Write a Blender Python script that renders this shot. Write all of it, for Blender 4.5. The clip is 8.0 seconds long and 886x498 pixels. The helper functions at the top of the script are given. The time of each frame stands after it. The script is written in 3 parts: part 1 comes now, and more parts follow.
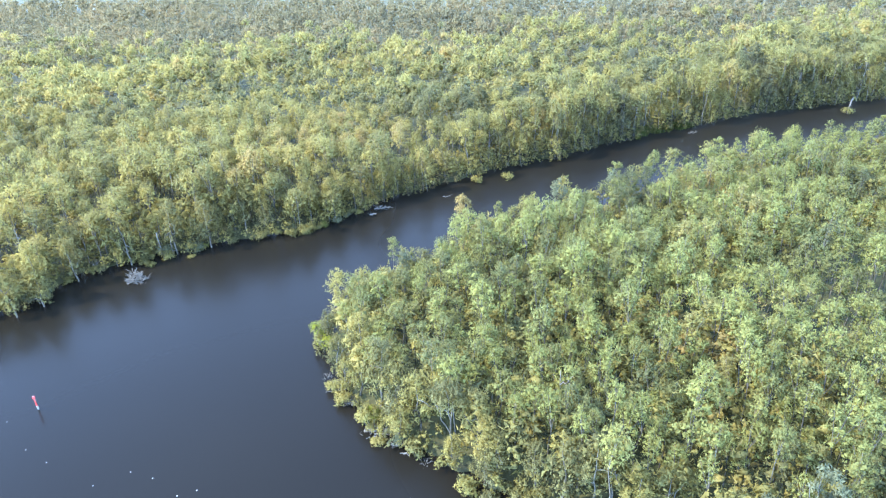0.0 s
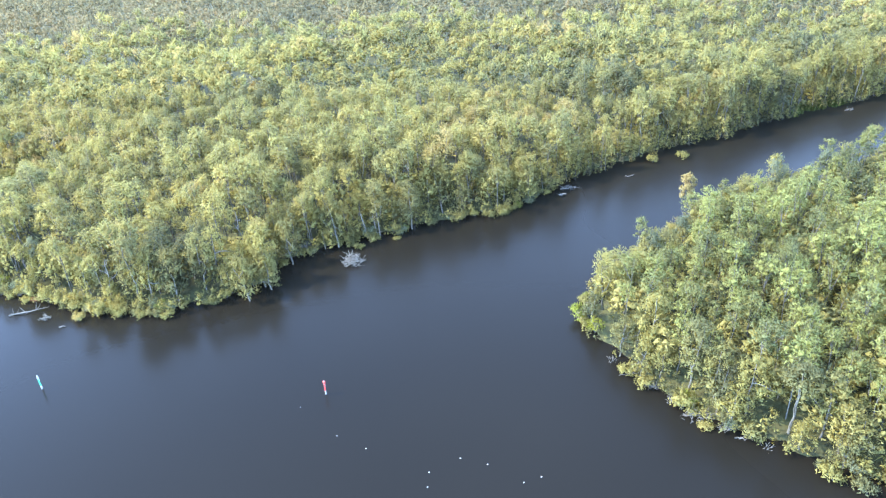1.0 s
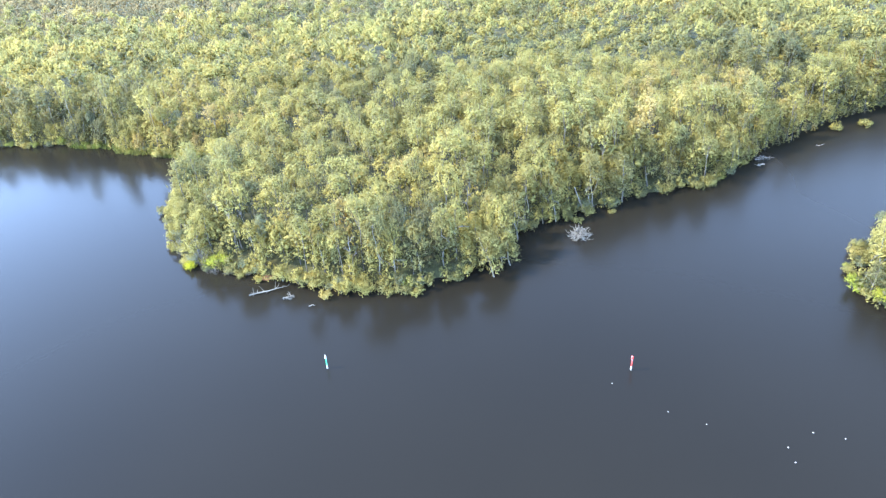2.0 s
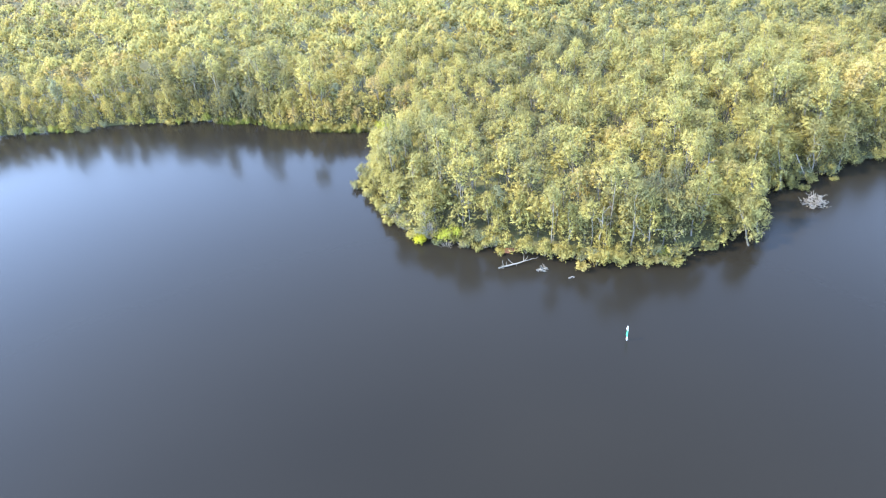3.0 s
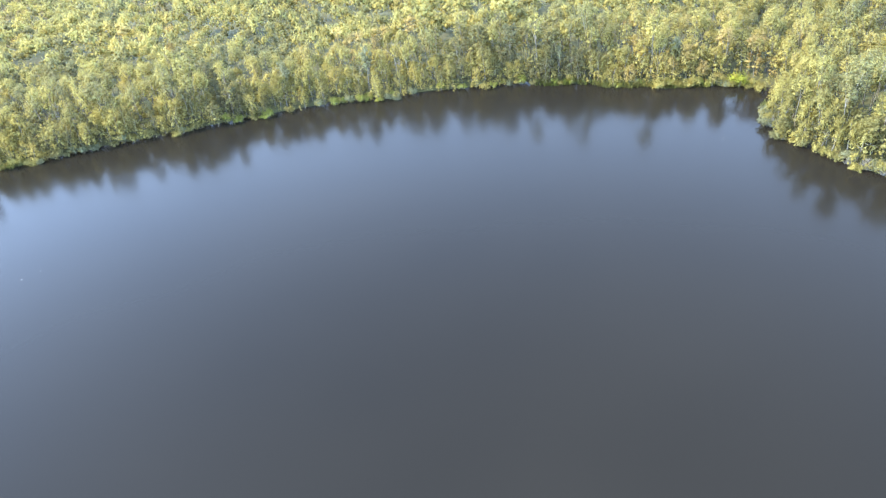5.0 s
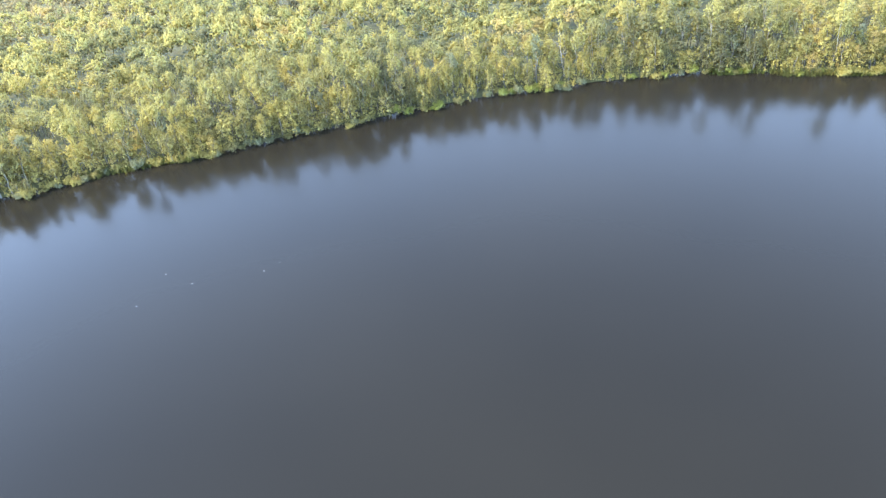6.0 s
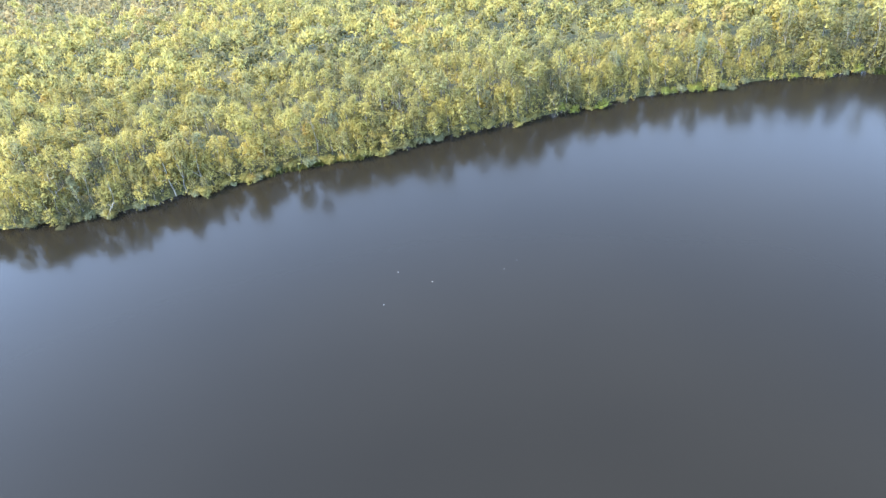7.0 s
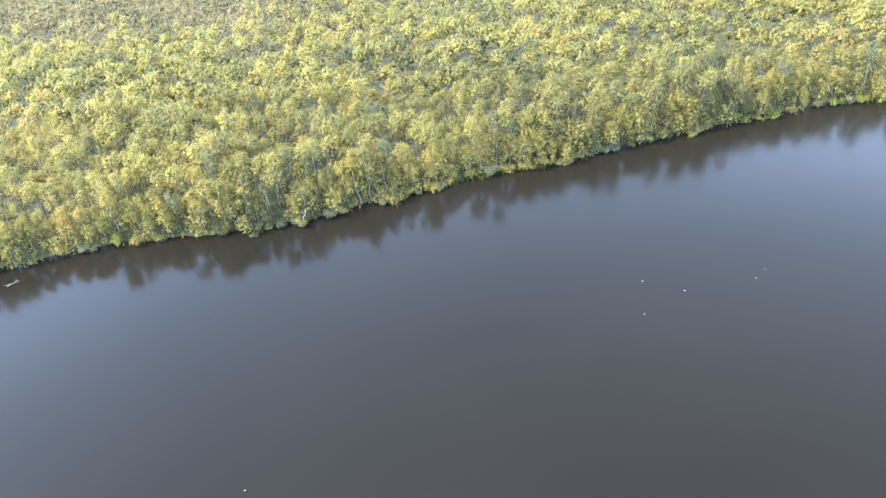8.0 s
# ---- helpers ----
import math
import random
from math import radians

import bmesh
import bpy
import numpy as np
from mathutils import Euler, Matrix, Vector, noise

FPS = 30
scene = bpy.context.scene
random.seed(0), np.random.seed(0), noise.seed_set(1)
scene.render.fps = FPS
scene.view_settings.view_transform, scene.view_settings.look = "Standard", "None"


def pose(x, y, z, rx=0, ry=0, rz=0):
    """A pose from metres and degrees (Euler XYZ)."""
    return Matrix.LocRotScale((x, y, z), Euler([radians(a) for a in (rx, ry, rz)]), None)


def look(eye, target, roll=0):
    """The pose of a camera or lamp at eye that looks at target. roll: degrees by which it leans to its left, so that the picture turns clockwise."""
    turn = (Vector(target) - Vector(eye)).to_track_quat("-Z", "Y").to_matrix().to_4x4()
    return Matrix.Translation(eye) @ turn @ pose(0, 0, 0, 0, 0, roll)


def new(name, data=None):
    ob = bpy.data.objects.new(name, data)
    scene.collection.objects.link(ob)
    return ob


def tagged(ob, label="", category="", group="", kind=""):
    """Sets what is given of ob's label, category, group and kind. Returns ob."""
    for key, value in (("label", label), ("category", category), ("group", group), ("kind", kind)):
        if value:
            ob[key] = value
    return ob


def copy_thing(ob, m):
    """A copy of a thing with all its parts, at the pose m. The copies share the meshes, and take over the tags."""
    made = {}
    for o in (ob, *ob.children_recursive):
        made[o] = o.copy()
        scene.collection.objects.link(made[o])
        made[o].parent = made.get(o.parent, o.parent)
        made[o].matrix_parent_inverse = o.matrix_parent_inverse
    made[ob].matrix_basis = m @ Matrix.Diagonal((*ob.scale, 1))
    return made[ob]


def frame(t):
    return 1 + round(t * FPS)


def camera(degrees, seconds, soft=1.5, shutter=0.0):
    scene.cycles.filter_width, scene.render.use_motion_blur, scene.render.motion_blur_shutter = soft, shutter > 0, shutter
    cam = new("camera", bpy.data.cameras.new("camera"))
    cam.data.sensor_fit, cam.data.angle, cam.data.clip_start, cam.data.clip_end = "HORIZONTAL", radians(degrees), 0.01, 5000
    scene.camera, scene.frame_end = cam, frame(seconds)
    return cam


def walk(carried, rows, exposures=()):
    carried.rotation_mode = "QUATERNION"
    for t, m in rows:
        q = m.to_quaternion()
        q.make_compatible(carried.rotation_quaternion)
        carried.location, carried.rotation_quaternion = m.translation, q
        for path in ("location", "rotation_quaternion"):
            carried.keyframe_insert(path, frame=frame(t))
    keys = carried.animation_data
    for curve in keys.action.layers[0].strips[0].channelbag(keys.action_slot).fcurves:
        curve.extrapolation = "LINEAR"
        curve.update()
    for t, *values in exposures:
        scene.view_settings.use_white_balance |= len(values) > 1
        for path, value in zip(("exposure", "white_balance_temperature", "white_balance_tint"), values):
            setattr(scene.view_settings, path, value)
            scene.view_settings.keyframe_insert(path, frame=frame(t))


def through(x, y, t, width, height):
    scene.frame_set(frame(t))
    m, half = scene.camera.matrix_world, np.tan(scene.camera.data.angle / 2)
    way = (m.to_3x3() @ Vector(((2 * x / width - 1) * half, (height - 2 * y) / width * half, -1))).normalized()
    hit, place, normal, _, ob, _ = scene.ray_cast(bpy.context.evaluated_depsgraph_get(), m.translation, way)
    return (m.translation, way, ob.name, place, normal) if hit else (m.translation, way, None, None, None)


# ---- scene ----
cam = camera(66.0, 8.0, soft=1.2)
PATH = [
    (0, (1.115, 0.248, 56.348), (1.061, 2.021, 55.424), -2.6),
    (0.5, (-17.376, 1.217, 56.278), (-17.432, 2.98, 55.334), -2.8),
    (1, (-35.53, 2.065, 56.16), (-35.596, 3.816, 55.195), -3.1),
    (1.5, (-53.804, 2.847, 56.098), (-53.879, 4.585, 55.111), -3.6),
    (1.7, (-61.224, 3.134, 56.064), (-61.303, 4.866, 55.066), -3.9),
    (3, (-110.323, 5.154, 55.805), (-110.387, 6.847, 54.741), -4.7),
    (3.5, (-129.498, 5.71, 55.702), (-129.543, 7.394, 54.624), -4.7),
    (4, (-148.797, 6.335, 55.645), (-148.838, 8.009, 54.553), -5.4),
    (4.5, (-168.124, 7.259, 55.647), (-168.163, 8.926, 54.543), -6.2),
    (6, (-225.823, 11.268, 55.806), (-225.848, 12.942, 54.712), -6.7),
    (6.5, (-244.48, 12.995, 55.884), (-244.493, 14.676, 54.801), -6.5),
    (7, (-262.355, 14.889, 56.037), (-262.358, 16.577, 54.964), -6.2),
    (7.5, (-279.848, 16.572, 56.22), (-279.846, 18.27, 55.163), -6.0),
    (8, (-296.927, 18.25, 56.388), (-296.933, 19.966, 55.361), -5.9),
]
EXPOSURES = [(0, 2.66, 6700, 6), (1.5, 2.85, 7150, 6), (3, 2.90, 8000, 9), (4.5, 2.90, 8300, 7), (6, 2.90, 8400, 7), (8, 2.92, 8850, 9)]
walk(cam, [(t, look(eye, target, roll)) for t, eye, target, roll in PATH], EXPOSURES)

# ---- world, sun ----
SUN_TO = Vector((-0.70, -0.02, 0.71)).normalized()
world = bpy.data.worlds.new("sky")
scene.world = world
world.use_nodes = True
wn = world.node_tree
sky = wn.nodes.new("ShaderNodeTexSky")
sky.sky_type = "NISHITA"
sky.sun_disc = False
sky.sun_elevation = math.asin(SUN_TO.z)
sky.sun_rotation = math.atan2(SUN_TO.x, SUN_TO.y) % (2 * math.pi)
sky.altitude = 3500.0
sky.air_density, sky.dust_density, sky.ozone_density = 0.60, 0.0, 1.0
wn.links.new(sky.outputs["Color"], wn.nodes["Background"].inputs["Color"])
wn.nodes["Background"].inputs["Strength"].default_value = 0.80
sun = new("sun", bpy.data.lights.new("sun", "SUN"))
sun.data.energy, sun.data.angle, sun.data.color = 2.1, radians(0.6), (1.0, 0.945, 0.80)
sun.matrix_world = look((0, 0, 80), Vector((0, 0, 80)) - SUN_TO)

# ---- materials ----


def material(name, roughness=0.7, specular=0.3):
    m = bpy.data.materials.new(name)
    m.use_nodes = True
    b = m.node_tree.nodes["Principled BSDF"]
    b.inputs["Roughness"].default_value = roughness
    b.inputs["Specular IOR Level"].default_value = specular
    return m, m.node_tree, b


def node(nt, kind, **inputs):
    n = nt.nodes.new(kind)
    for key, value in inputs.items():
        n.inputs[key.replace("_", " ")].default_value = value
    return n


def ramp(nt, stops, source):
    n = nt.nodes.new("ShaderNodeValToRGB")
    e = n.color_ramp.elements
    while len(e) < len(stops):
        e.new(0.5)
    for item, (at, colour) in zip(e, stops):
        item.position, item.color = at, (*colour, 1)
    nt.links.new(source, n.inputs["Fac"])
    return n.outputs["Color"]


def world_noise(nt, scale, detail=3.0, rough=0.55):
    geo = nt.nodes.new("ShaderNodeNewGeometry")
    n = node(nt, "ShaderNodeTexNoise", Scale=scale, Detail=detail, Roughness=rough)
    nt.links.new(geo.outputs["Position"], n.inputs["Vector"])
    return n.outputs["Fac"]


def math_node(nt, op, a, b):
    n = nt.nodes.new("ShaderNodeMath")
    n.operation = op
    for i, v in enumerate((a, b)):
        if isinstance(v, (int, float)):
            n.inputs[i].default_value = v
        else:
            nt.links.new(v, n.inputs[i])
    return n.outputs[0]


def mul_colour(nt, colour, factor):
    n = nt.nodes.new("ShaderNodeVectorMath")
    n.operation = "SCALE"
    nt.links.new(colour, n.inputs[0])
    nt.links.new(factor, n.inputs["Scale"])
    return n.outputs[0]


LEAF_STOPS = [
    (0.00, (0.114, 0.116, 0.061)),
    (0.20, (0.197, 0.184, 0.076)),
    (0.45, (0.271, 0.244, 0.083)),
    (0.66, (0.313, 0.270, 0.087)),
    (0.84, (0.333, 0.276, 0.092)),
    (1.00, (0.352, 0.262, 0.101)),
]
POINT_STOPS = [(0.0, (0.124, 0.130, 0.062)), (0.25, (0.207, 0.204, 0.073)), (0.55, (0.260, 0.262, 0.082)), (0.85, (0.286, 0.276, 0.088)), (1.0, (0.311, 0.268, 0.097))]
# Heath's own tan, greyed towards blue: distance haze put into the leaf colour.
HAZED_HEATH_STOPS = [(0.05, (0.125, 0.114, 0.066)), (0.3, (0.181, 0.160, 0.085)), (0.6, (0.221, 0.185, 0.094)), (0.9, (0.256, 0.198, 0.102))]


def foliage(name, stops, source="tint", through=0.52):
    m, nt, b = material(name, 0.75, 0.12)
    geo = nt.nodes.new("ShaderNodeNewGeometry")
    if source == "tint":
        at = nt.nodes.new("ShaderNodeAttribute")
        at.attribute_name = "tint"
        base = at.outputs["Fac"]
    else:
        base = nt.nodes.new("ShaderNodeObjectInfo").outputs["Random"]
    patch = world_noise(nt, 0.045, 1.0)
    mix = math_node(nt, "ADD", math_node(nt, "MULTIPLY", base, 0.62), math_node(nt, "MULTIPLY", patch, 1.5))
    mix = math_node(nt, "SUBTRACT", mix, 0.60)
    leaf = math_node(nt, "MULTIPLY", math_node(nt, "SUBTRACT", geo.outputs["Random Per Island"], 0.5), 0.07)
    col = ramp(nt, stops, math_node(nt, "ADD", mix, leaf))
    grain = math_node(nt, "ADD", math_node(nt, "MULTIPLY", world_noise(nt, 1.1, 2.0, 0.6), 0.28), math_node(nt, "MULTIPLY", world_noise(nt, 4.5, 3.0, 0.65), 0.40))
    shade = math_node(nt, "ADD", math_node(nt, "MULTIPLY", geo.outputs["Random Per Island"], 0.08), math_node(nt, "ADD", 0.62, grain))
    col = mul_colour(nt, col, shade)
    nt.links.new(col, b.inputs["Base Color"])
    puff = nt.nodes.new("ShaderNodeAttribute")
    puff.attribute_name = "puff"
    turn = nt.nodes.new("ShaderNodeVectorTransform")
    turn.vector_type, turn.convert_from, turn.convert_to = "NORMAL", "OBJECT", "WORLD"
    nt.links.new(puff.outputs["Vector"], turn.inputs[0])
    nt.links.new(turn.outputs[0], b.inputs["Normal"])
    tr = nt.nodes.new("ShaderNodeBsdfTranslucent")
    nt.links.new(col, tr.inputs["Color"])
    mixer = node(nt, "ShaderNodeMixShader", Fac=through)
    nt.links.new(b.outputs[0], mixer.inputs[1])
    nt.links.new(tr.outputs[0], mixer.inputs[2])
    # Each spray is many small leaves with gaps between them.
    gap = math_node(nt, "GREATER_THAN", world_noise(nt, 5.0, 1.0), 0.59)
    lace = nt.nodes.new("ShaderNodeMixShader")
    nt.links.new(gap, lace.inputs[0])
    nt.links.new(mixer.outputs[0], lace.inputs[1])
    nt.links.new(nt.nodes.new("ShaderNodeBsdfTransparent").outputs[0], lace.inputs[2])
    nt.links.new(lace.outputs[0], nt.nodes["Material Output"].inputs["Surface"])
    return m


def rough_stuff(name, stops, scale, roughness=0.85, bump=0.3, detail=6.0):
    m, nt, b = material(name, roughness, 0.2)
    fine, broad = world_noise(nt, scale, detail), world_noise(nt, scale * 0.11, 2.0)
    fac = math_node(nt, "ADD", math_node(nt, "MULTIPLY", fine, 0.6), math_node(nt, "MULTIPLY", broad, 0.4))
    nt.links.new(ramp(nt, stops, fac), b.inputs["Base Color"])
    bp = node(nt, "ShaderNodeBump", Strength=bump, Distance=0.1)
    nt.links.new(fine, bp.inputs["Height"])
    nt.links.new(bp.outputs[0], b.inputs["Normal"])
    return m


LEAVES = foliage("leaves_of_the_woods", LEAF_STOPS)
LEAVES_POINT = foliage("greener_leaves_of_the_point", POINT_STOPS)
HAZED_HEATH = foliage("hazed_heath_leaves", HAZED_HEATH_STOPS)
LEAVES_TREE = foliage("leaves_of_a_tree", LEAF_STOPS, "object")
YELLOW = foliage("yellow_green_leaves", [(0.2, (0.37, 0.36, 0.035)), (0.8, (0.47, 0.44, 0.045))], "object")
BRIGHT = foliage("bright_green_leaves", [(0.2, (0.25, 0.275, 0.045)), (0.8, (0.36, 0.36, 0.06))], "object")
SEDGE = foliage("sedge_blades", [(0.2, (0.12, 0.17, 0.04)), (0.8, (0.20, 0.21, 0.07))], "tint")
LUSH = foliage("light_green_bank_leaves", [(0.2, (0.20, 0.225, 0.055)), (0.8, (0.28, 0.285, 0.075))], "object")
GREY = foliage("grey_green_leaves", [(0.2, (0.14, 0.155, 0.090)), (0.8, (0.21, 0.22, 0.125))], "object")
BARK = rough_stuff("pale_paper_bark", [(0.3, (0.05, 0.045, 0.036)), (0.55, (0.105, 0.098, 0.08)), (0.8, (0.20, 0.185, 0.16))], 2.5)
DEAD = rough_stuff("bleached_dead_wood", [(0.3, (0.085, 0.076, 0.063)), (0.7, (0.19, 0.172, 0.150))], 4.0)
SOIL = rough_stuff("leaf_litter_and_mud", [(0.3, (0.030, 0.028, 0.014)), (0.55, (0.060, 0.060, 0.025)), (0.75, (0.092, 0.096, 0.036))], 0.9)
REDSOIL = rough_stuff("rusty_bank_soil", [(0.3, (0.09, 0.036, 0.018)), (0.7, (0.20, 0.085, 0.042))], 1.6)
FOAM = rough_stuff("white_foam", [(0.3, (0.25, 0.25, 0.24)), (0.7, (0.42, 0.42, 0.40))], 6.0)


def paint(name, colour, worn):
    m, nt, b = material(name, 0.45, 0.5)
    nt.links.new(ramp(nt, [(0.35, worn), (0.5, colour)], world_noise(nt, 7.0, 5.0)), b.inputs["Base Color"])
    return m


RED = paint("red_marker_paint", (0.62, 0.030, 0.025), (0.50, 0.10, 0.08))
GREEN = paint("green_marker_paint", (0.02, 0.30, 0.15), (0.06, 0.33, 0.2))
WHITE = paint("white_marker_paint", (0.27, 0.27, 0.26), (0.18, 0.175, 0.165))

# Dark tannin-stained river water.
WATER, nt, b = material("tannin_water", 0.05, 0.27)
b.inputs["IOR"].default_value = 1.225
murk = world_noise(nt, 0.02, 2.0)
nt.links.new(ramp(nt, [(0.3, (0.0080, 0.0070, 0.0053)), (0.7, (0.0101, 0.0088, 0.0066))], murk), b.inputs["Base Color"])
wind = world_noise(nt, 0.012, 2.0)
calm = ramp(nt, [(0.35, (0.12,) * 3), (0.7, (0.18,) * 3)], wind)
place = nt.nodes.new("ShaderNodeSeparateXYZ")
nt.links.new(nt.nodes.new("ShaderNodeNewGeometry").outputs["Position"], place.inputs[0])
channel = node(nt, "ShaderNodeMapRange", From_Min=-110.0, From_Max=10.0, To_Min=0.0, To_Max=0.16)
nt.links.new(place.outputs["X"], channel.inputs["Value"])
nt.links.new(math_node(nt, "ADD", calm, channel.outputs["Result"]), b.inputs["Roughness"])
ripple = world_noise(nt, 1.6, 3.0)
bp = node(nt, "ShaderNodeBump", Strength=0.10, Distance=0.05)
nt.links.new(ripple, bp.inputs["Height"])
nt.links.new(bp.outputs[0], b.inputs["Normal"])

# ---- plan: the shores ----
NORTH_SHORE = [
    (-1500, 40), (-700, 70), (-470, 100), (-400, 113), (-374, 120), (-356, 125), (-333, 125), (-319, 127), (-309, 132), (-290, 138), (-270, 142),
    (-247, 148), (-222, 155), (-198, 157), (-175, 157), (-162, 155), (-149, 149), (-138, 145.5), (-129, 144.5), (-121, 141), (-121, 135), (-126, 129),
    (-128, 122), (-125, 110), (-121, 103), (-117.5, 97.5), (-111, 95.5), (-103, 92), (-93, 88), (-82, 87.5), (-72, 90), (-68, 96), (-65, 103), (-58, 106.5),
    (-49, 111), (-38, 115), (-29, 118.5), (-21, 124), (-11, 134), (0, 140), (13, 148), (28, 154.5), (38, 161), (50, 169), (62, 173), (80, 181), (97, 185),
    (129, 194), (200, 214), (420, 262), (1500, 420),
]
POINT_SHORE = [
    (1500, 330), (420, 205), (130, 157.5), (100, 150.5), (76, 143), (57, 137), (46, 128), (33, 122), (22, 116), (10, 111.5), (3, 108.5), (-1, 101.5), (-6, 97),
    (-12, 93), (-18, 86), (-19.5, 81), (-17.5, 75), (-15, 69.5), (-12, 64.5), (-9, 61.5), (-4, 57.5), (1, 54), (6, 51), (16, 46.5), (40, 36), (90, 20), (200, -8), (1500, -160),
]


def dense(points, step):
    out = []
    for (x0, y0), (x1, y1) in zip(points, points[1:]):
        n = max(1, min(60, int(math.hypot(x1 - x0, y1 - y0) / step)))
        out += [(x0 + (x1 - x0) * i / n, y0 + (y1 - y0) * i / n) for i in range(n)]
    return out + [points[-1]]


def rounded(points):
    """One round of corner cutting."""
    out = [points[0]]
    for (x0, y0), (x1, y1) in zip(points, points[1:]):
        out += [(0.78 * x0 + 0.22 * x1, 0.78 * y0 + 0.22 * y1), (0.22 * x0 + 0.78 * x1, 0.22 * y0 + 0.78 * y1)]
    return out + [points[-1]]


NORTH, POINT = np.array(rounded(NORTH_SHORE)), np.array(rounded(POINT_SHORE))


def wave(x, y):
    """A smooth wander about zero, for shores and stand edges."""
    return (np.sin(x * 0.61 + 1.3 * np.sin(y * 0.37)) + np.sin(y * 0.53 + 1.7 * np.sin(x * 0.29) + 2.0) + 0.6 * np.sin(x * 1.43 + y * 1.17)) / 2.6


def off_line(x, y, line):
    """Distance from a polyline; positive on its left, along its direction."""
    best, sign = np.full(x.shape, 1e9), np.ones(x.shape)
    for (x0, y0), (x1, y1) in zip(line[:-1], line[1:]):
        dx, dy = x1 - x0, y1 - y0
        t = np.clip(((x - x0) * dx + (y - y0) * dy) / (dx * dx + dy * dy), 0, 1)
        d = np.hypot(x - x0 - t * dx, y - y0 - t * dy)
        s = np.sign(dx * (y - y0) - dy * (x - x0))
        near = d < best - 1e-6
        best, sign = np.where(near, d, best), np.where(near, s, sign)
    return best * np.where(sign == 0, 1, sign)


def land(x, y):
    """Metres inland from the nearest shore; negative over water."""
    x, y = np.asarray(x, float), np.asarray(y, float)
    d = np.maximum(off_line(x, y, NORTH), off_line(x, y, POINT))
    d = np.maximum(d, -70 - y)
    return d + 0.7 * wave(x, y)


def height(x, y):
    d = land(x, y)
    rise = np.where(d < 0, np.maximum(d * 0.3, -1.6), np.minimum(d * 0.5, 0.6))
    return rise + np.where(d > 2, 0.12 * wave(x * 0.7, y * 0.7), 0)


# ---- mesh helpers ----


def mesh_from(name, verts, faces_flat, per_face, mat, tint=None, puff=None):
    """A mesh from arrays: faces_flat holds the corner indices, per_face corners to each face."""
    me = bpy.data.meshes.new(name)
    n = len(faces_flat) // per_face
    me.vertices.add(len(verts))
    me.vertices.foreach_set("co", np.asarray(verts, np.float32).ravel())
    me.loops.add(n * per_face)
    me.loops.foreach_set("vertex_index", np.asarray(faces_flat, np.int32))
    me.polygons.add(n)
    me.polygons.foreach_set("loop_start", np.arange(0, n * per_face, per_face, dtype=np.int32))
    me.polygons.foreach_set("loop_total", np.full(n, per_face, np.int32))
    if tint is not None:
        me.attributes.new("tint", "FLOAT", "POINT").data.foreach_set("value", np.asarray(tint, np.float32))
    if puff is not None:
        me.attributes.new("puff", "FLOAT_VECTOR", "POINT").data.foreach_set("vector", np.asarray(puff, np.float32).ravel())
    me.materials.append(mat)
    me.update(calc_edges=True)
    return me


def part(name, me, parent, label=""):
    ob = new(name, me)
    ob.parent = parent
    return tagged(ob, label) if label else ob


def thing(name, m, label, category, group=""):
    ob = new(name)
    ob.empty_display_size = 0.5
    ob.matrix_basis = m
    return tagged(ob, label, category, group)


def tube(points, radii, sides=6):
    """Vertices and triangle corners of a tapered tube along points, closed at both ends."""
    pts = [Vector(p) for p in points]
    verts, tris = [], []
    for i, p in enumerate(pts):
        ahead = (pts[min(i + 1, len(pts) - 1)] - pts[max(i - 1, 0)]).normalized()
        side = ahead.cross(Vector((0.31, 0.95, 0.05))).normalized()
        up = ahead.cross(side)
        for k in range(sides):
            a = 2 * math.pi * k / sides
            verts.append(p + (side * math.cos(a) + up * math.sin(a)) * radii[i])
    for i in range(len(pts) - 1):
        for k in range(sides):
            a, b2 = i * sides + k, i * sides + (k + 1) % sides
            tris += [a, b2, b2 + sides, a, b2 + sides, a + sides]
    for base in (0, (len(pts) - 1) * sides):
        for k in range(1, sides - 1):
            tris += [base, base + k, base + k + 1]
    return np.array(verts), np.array(tris)


def joined(pieces):
    verts, tris, at = [], [], 0
    for v, t in pieces:
        verts.append(v)
        tris.append(np.asarray(t) + at)
        at += len(v)
    return np.concatenate(verts), np.concatenate(tris)


def crooked(rng, start, end, n, wobble):
    """A bent line from start to end."""
    a, b2 = np.array(start, float), np.array(end, float)
    pts = [a + (b2 - a) * i / n for i in range(n + 1)]
    return [p + (rng.normal(0, wobble, 3) if 0 < i < n else 0) for i, p in enumerate(pts)]


def unit(v):
    return v / np.maximum(np.linalg.norm(v, axis=1, keepdims=True), 1e-6)


def outward(centres):
    """The way from the middle of a crown to each of its clumps, one long at the outermost."""
    away = centres - centres.mean(0)
    return away / max(np.linalg.norm(away, axis=1).max(), 0.1)


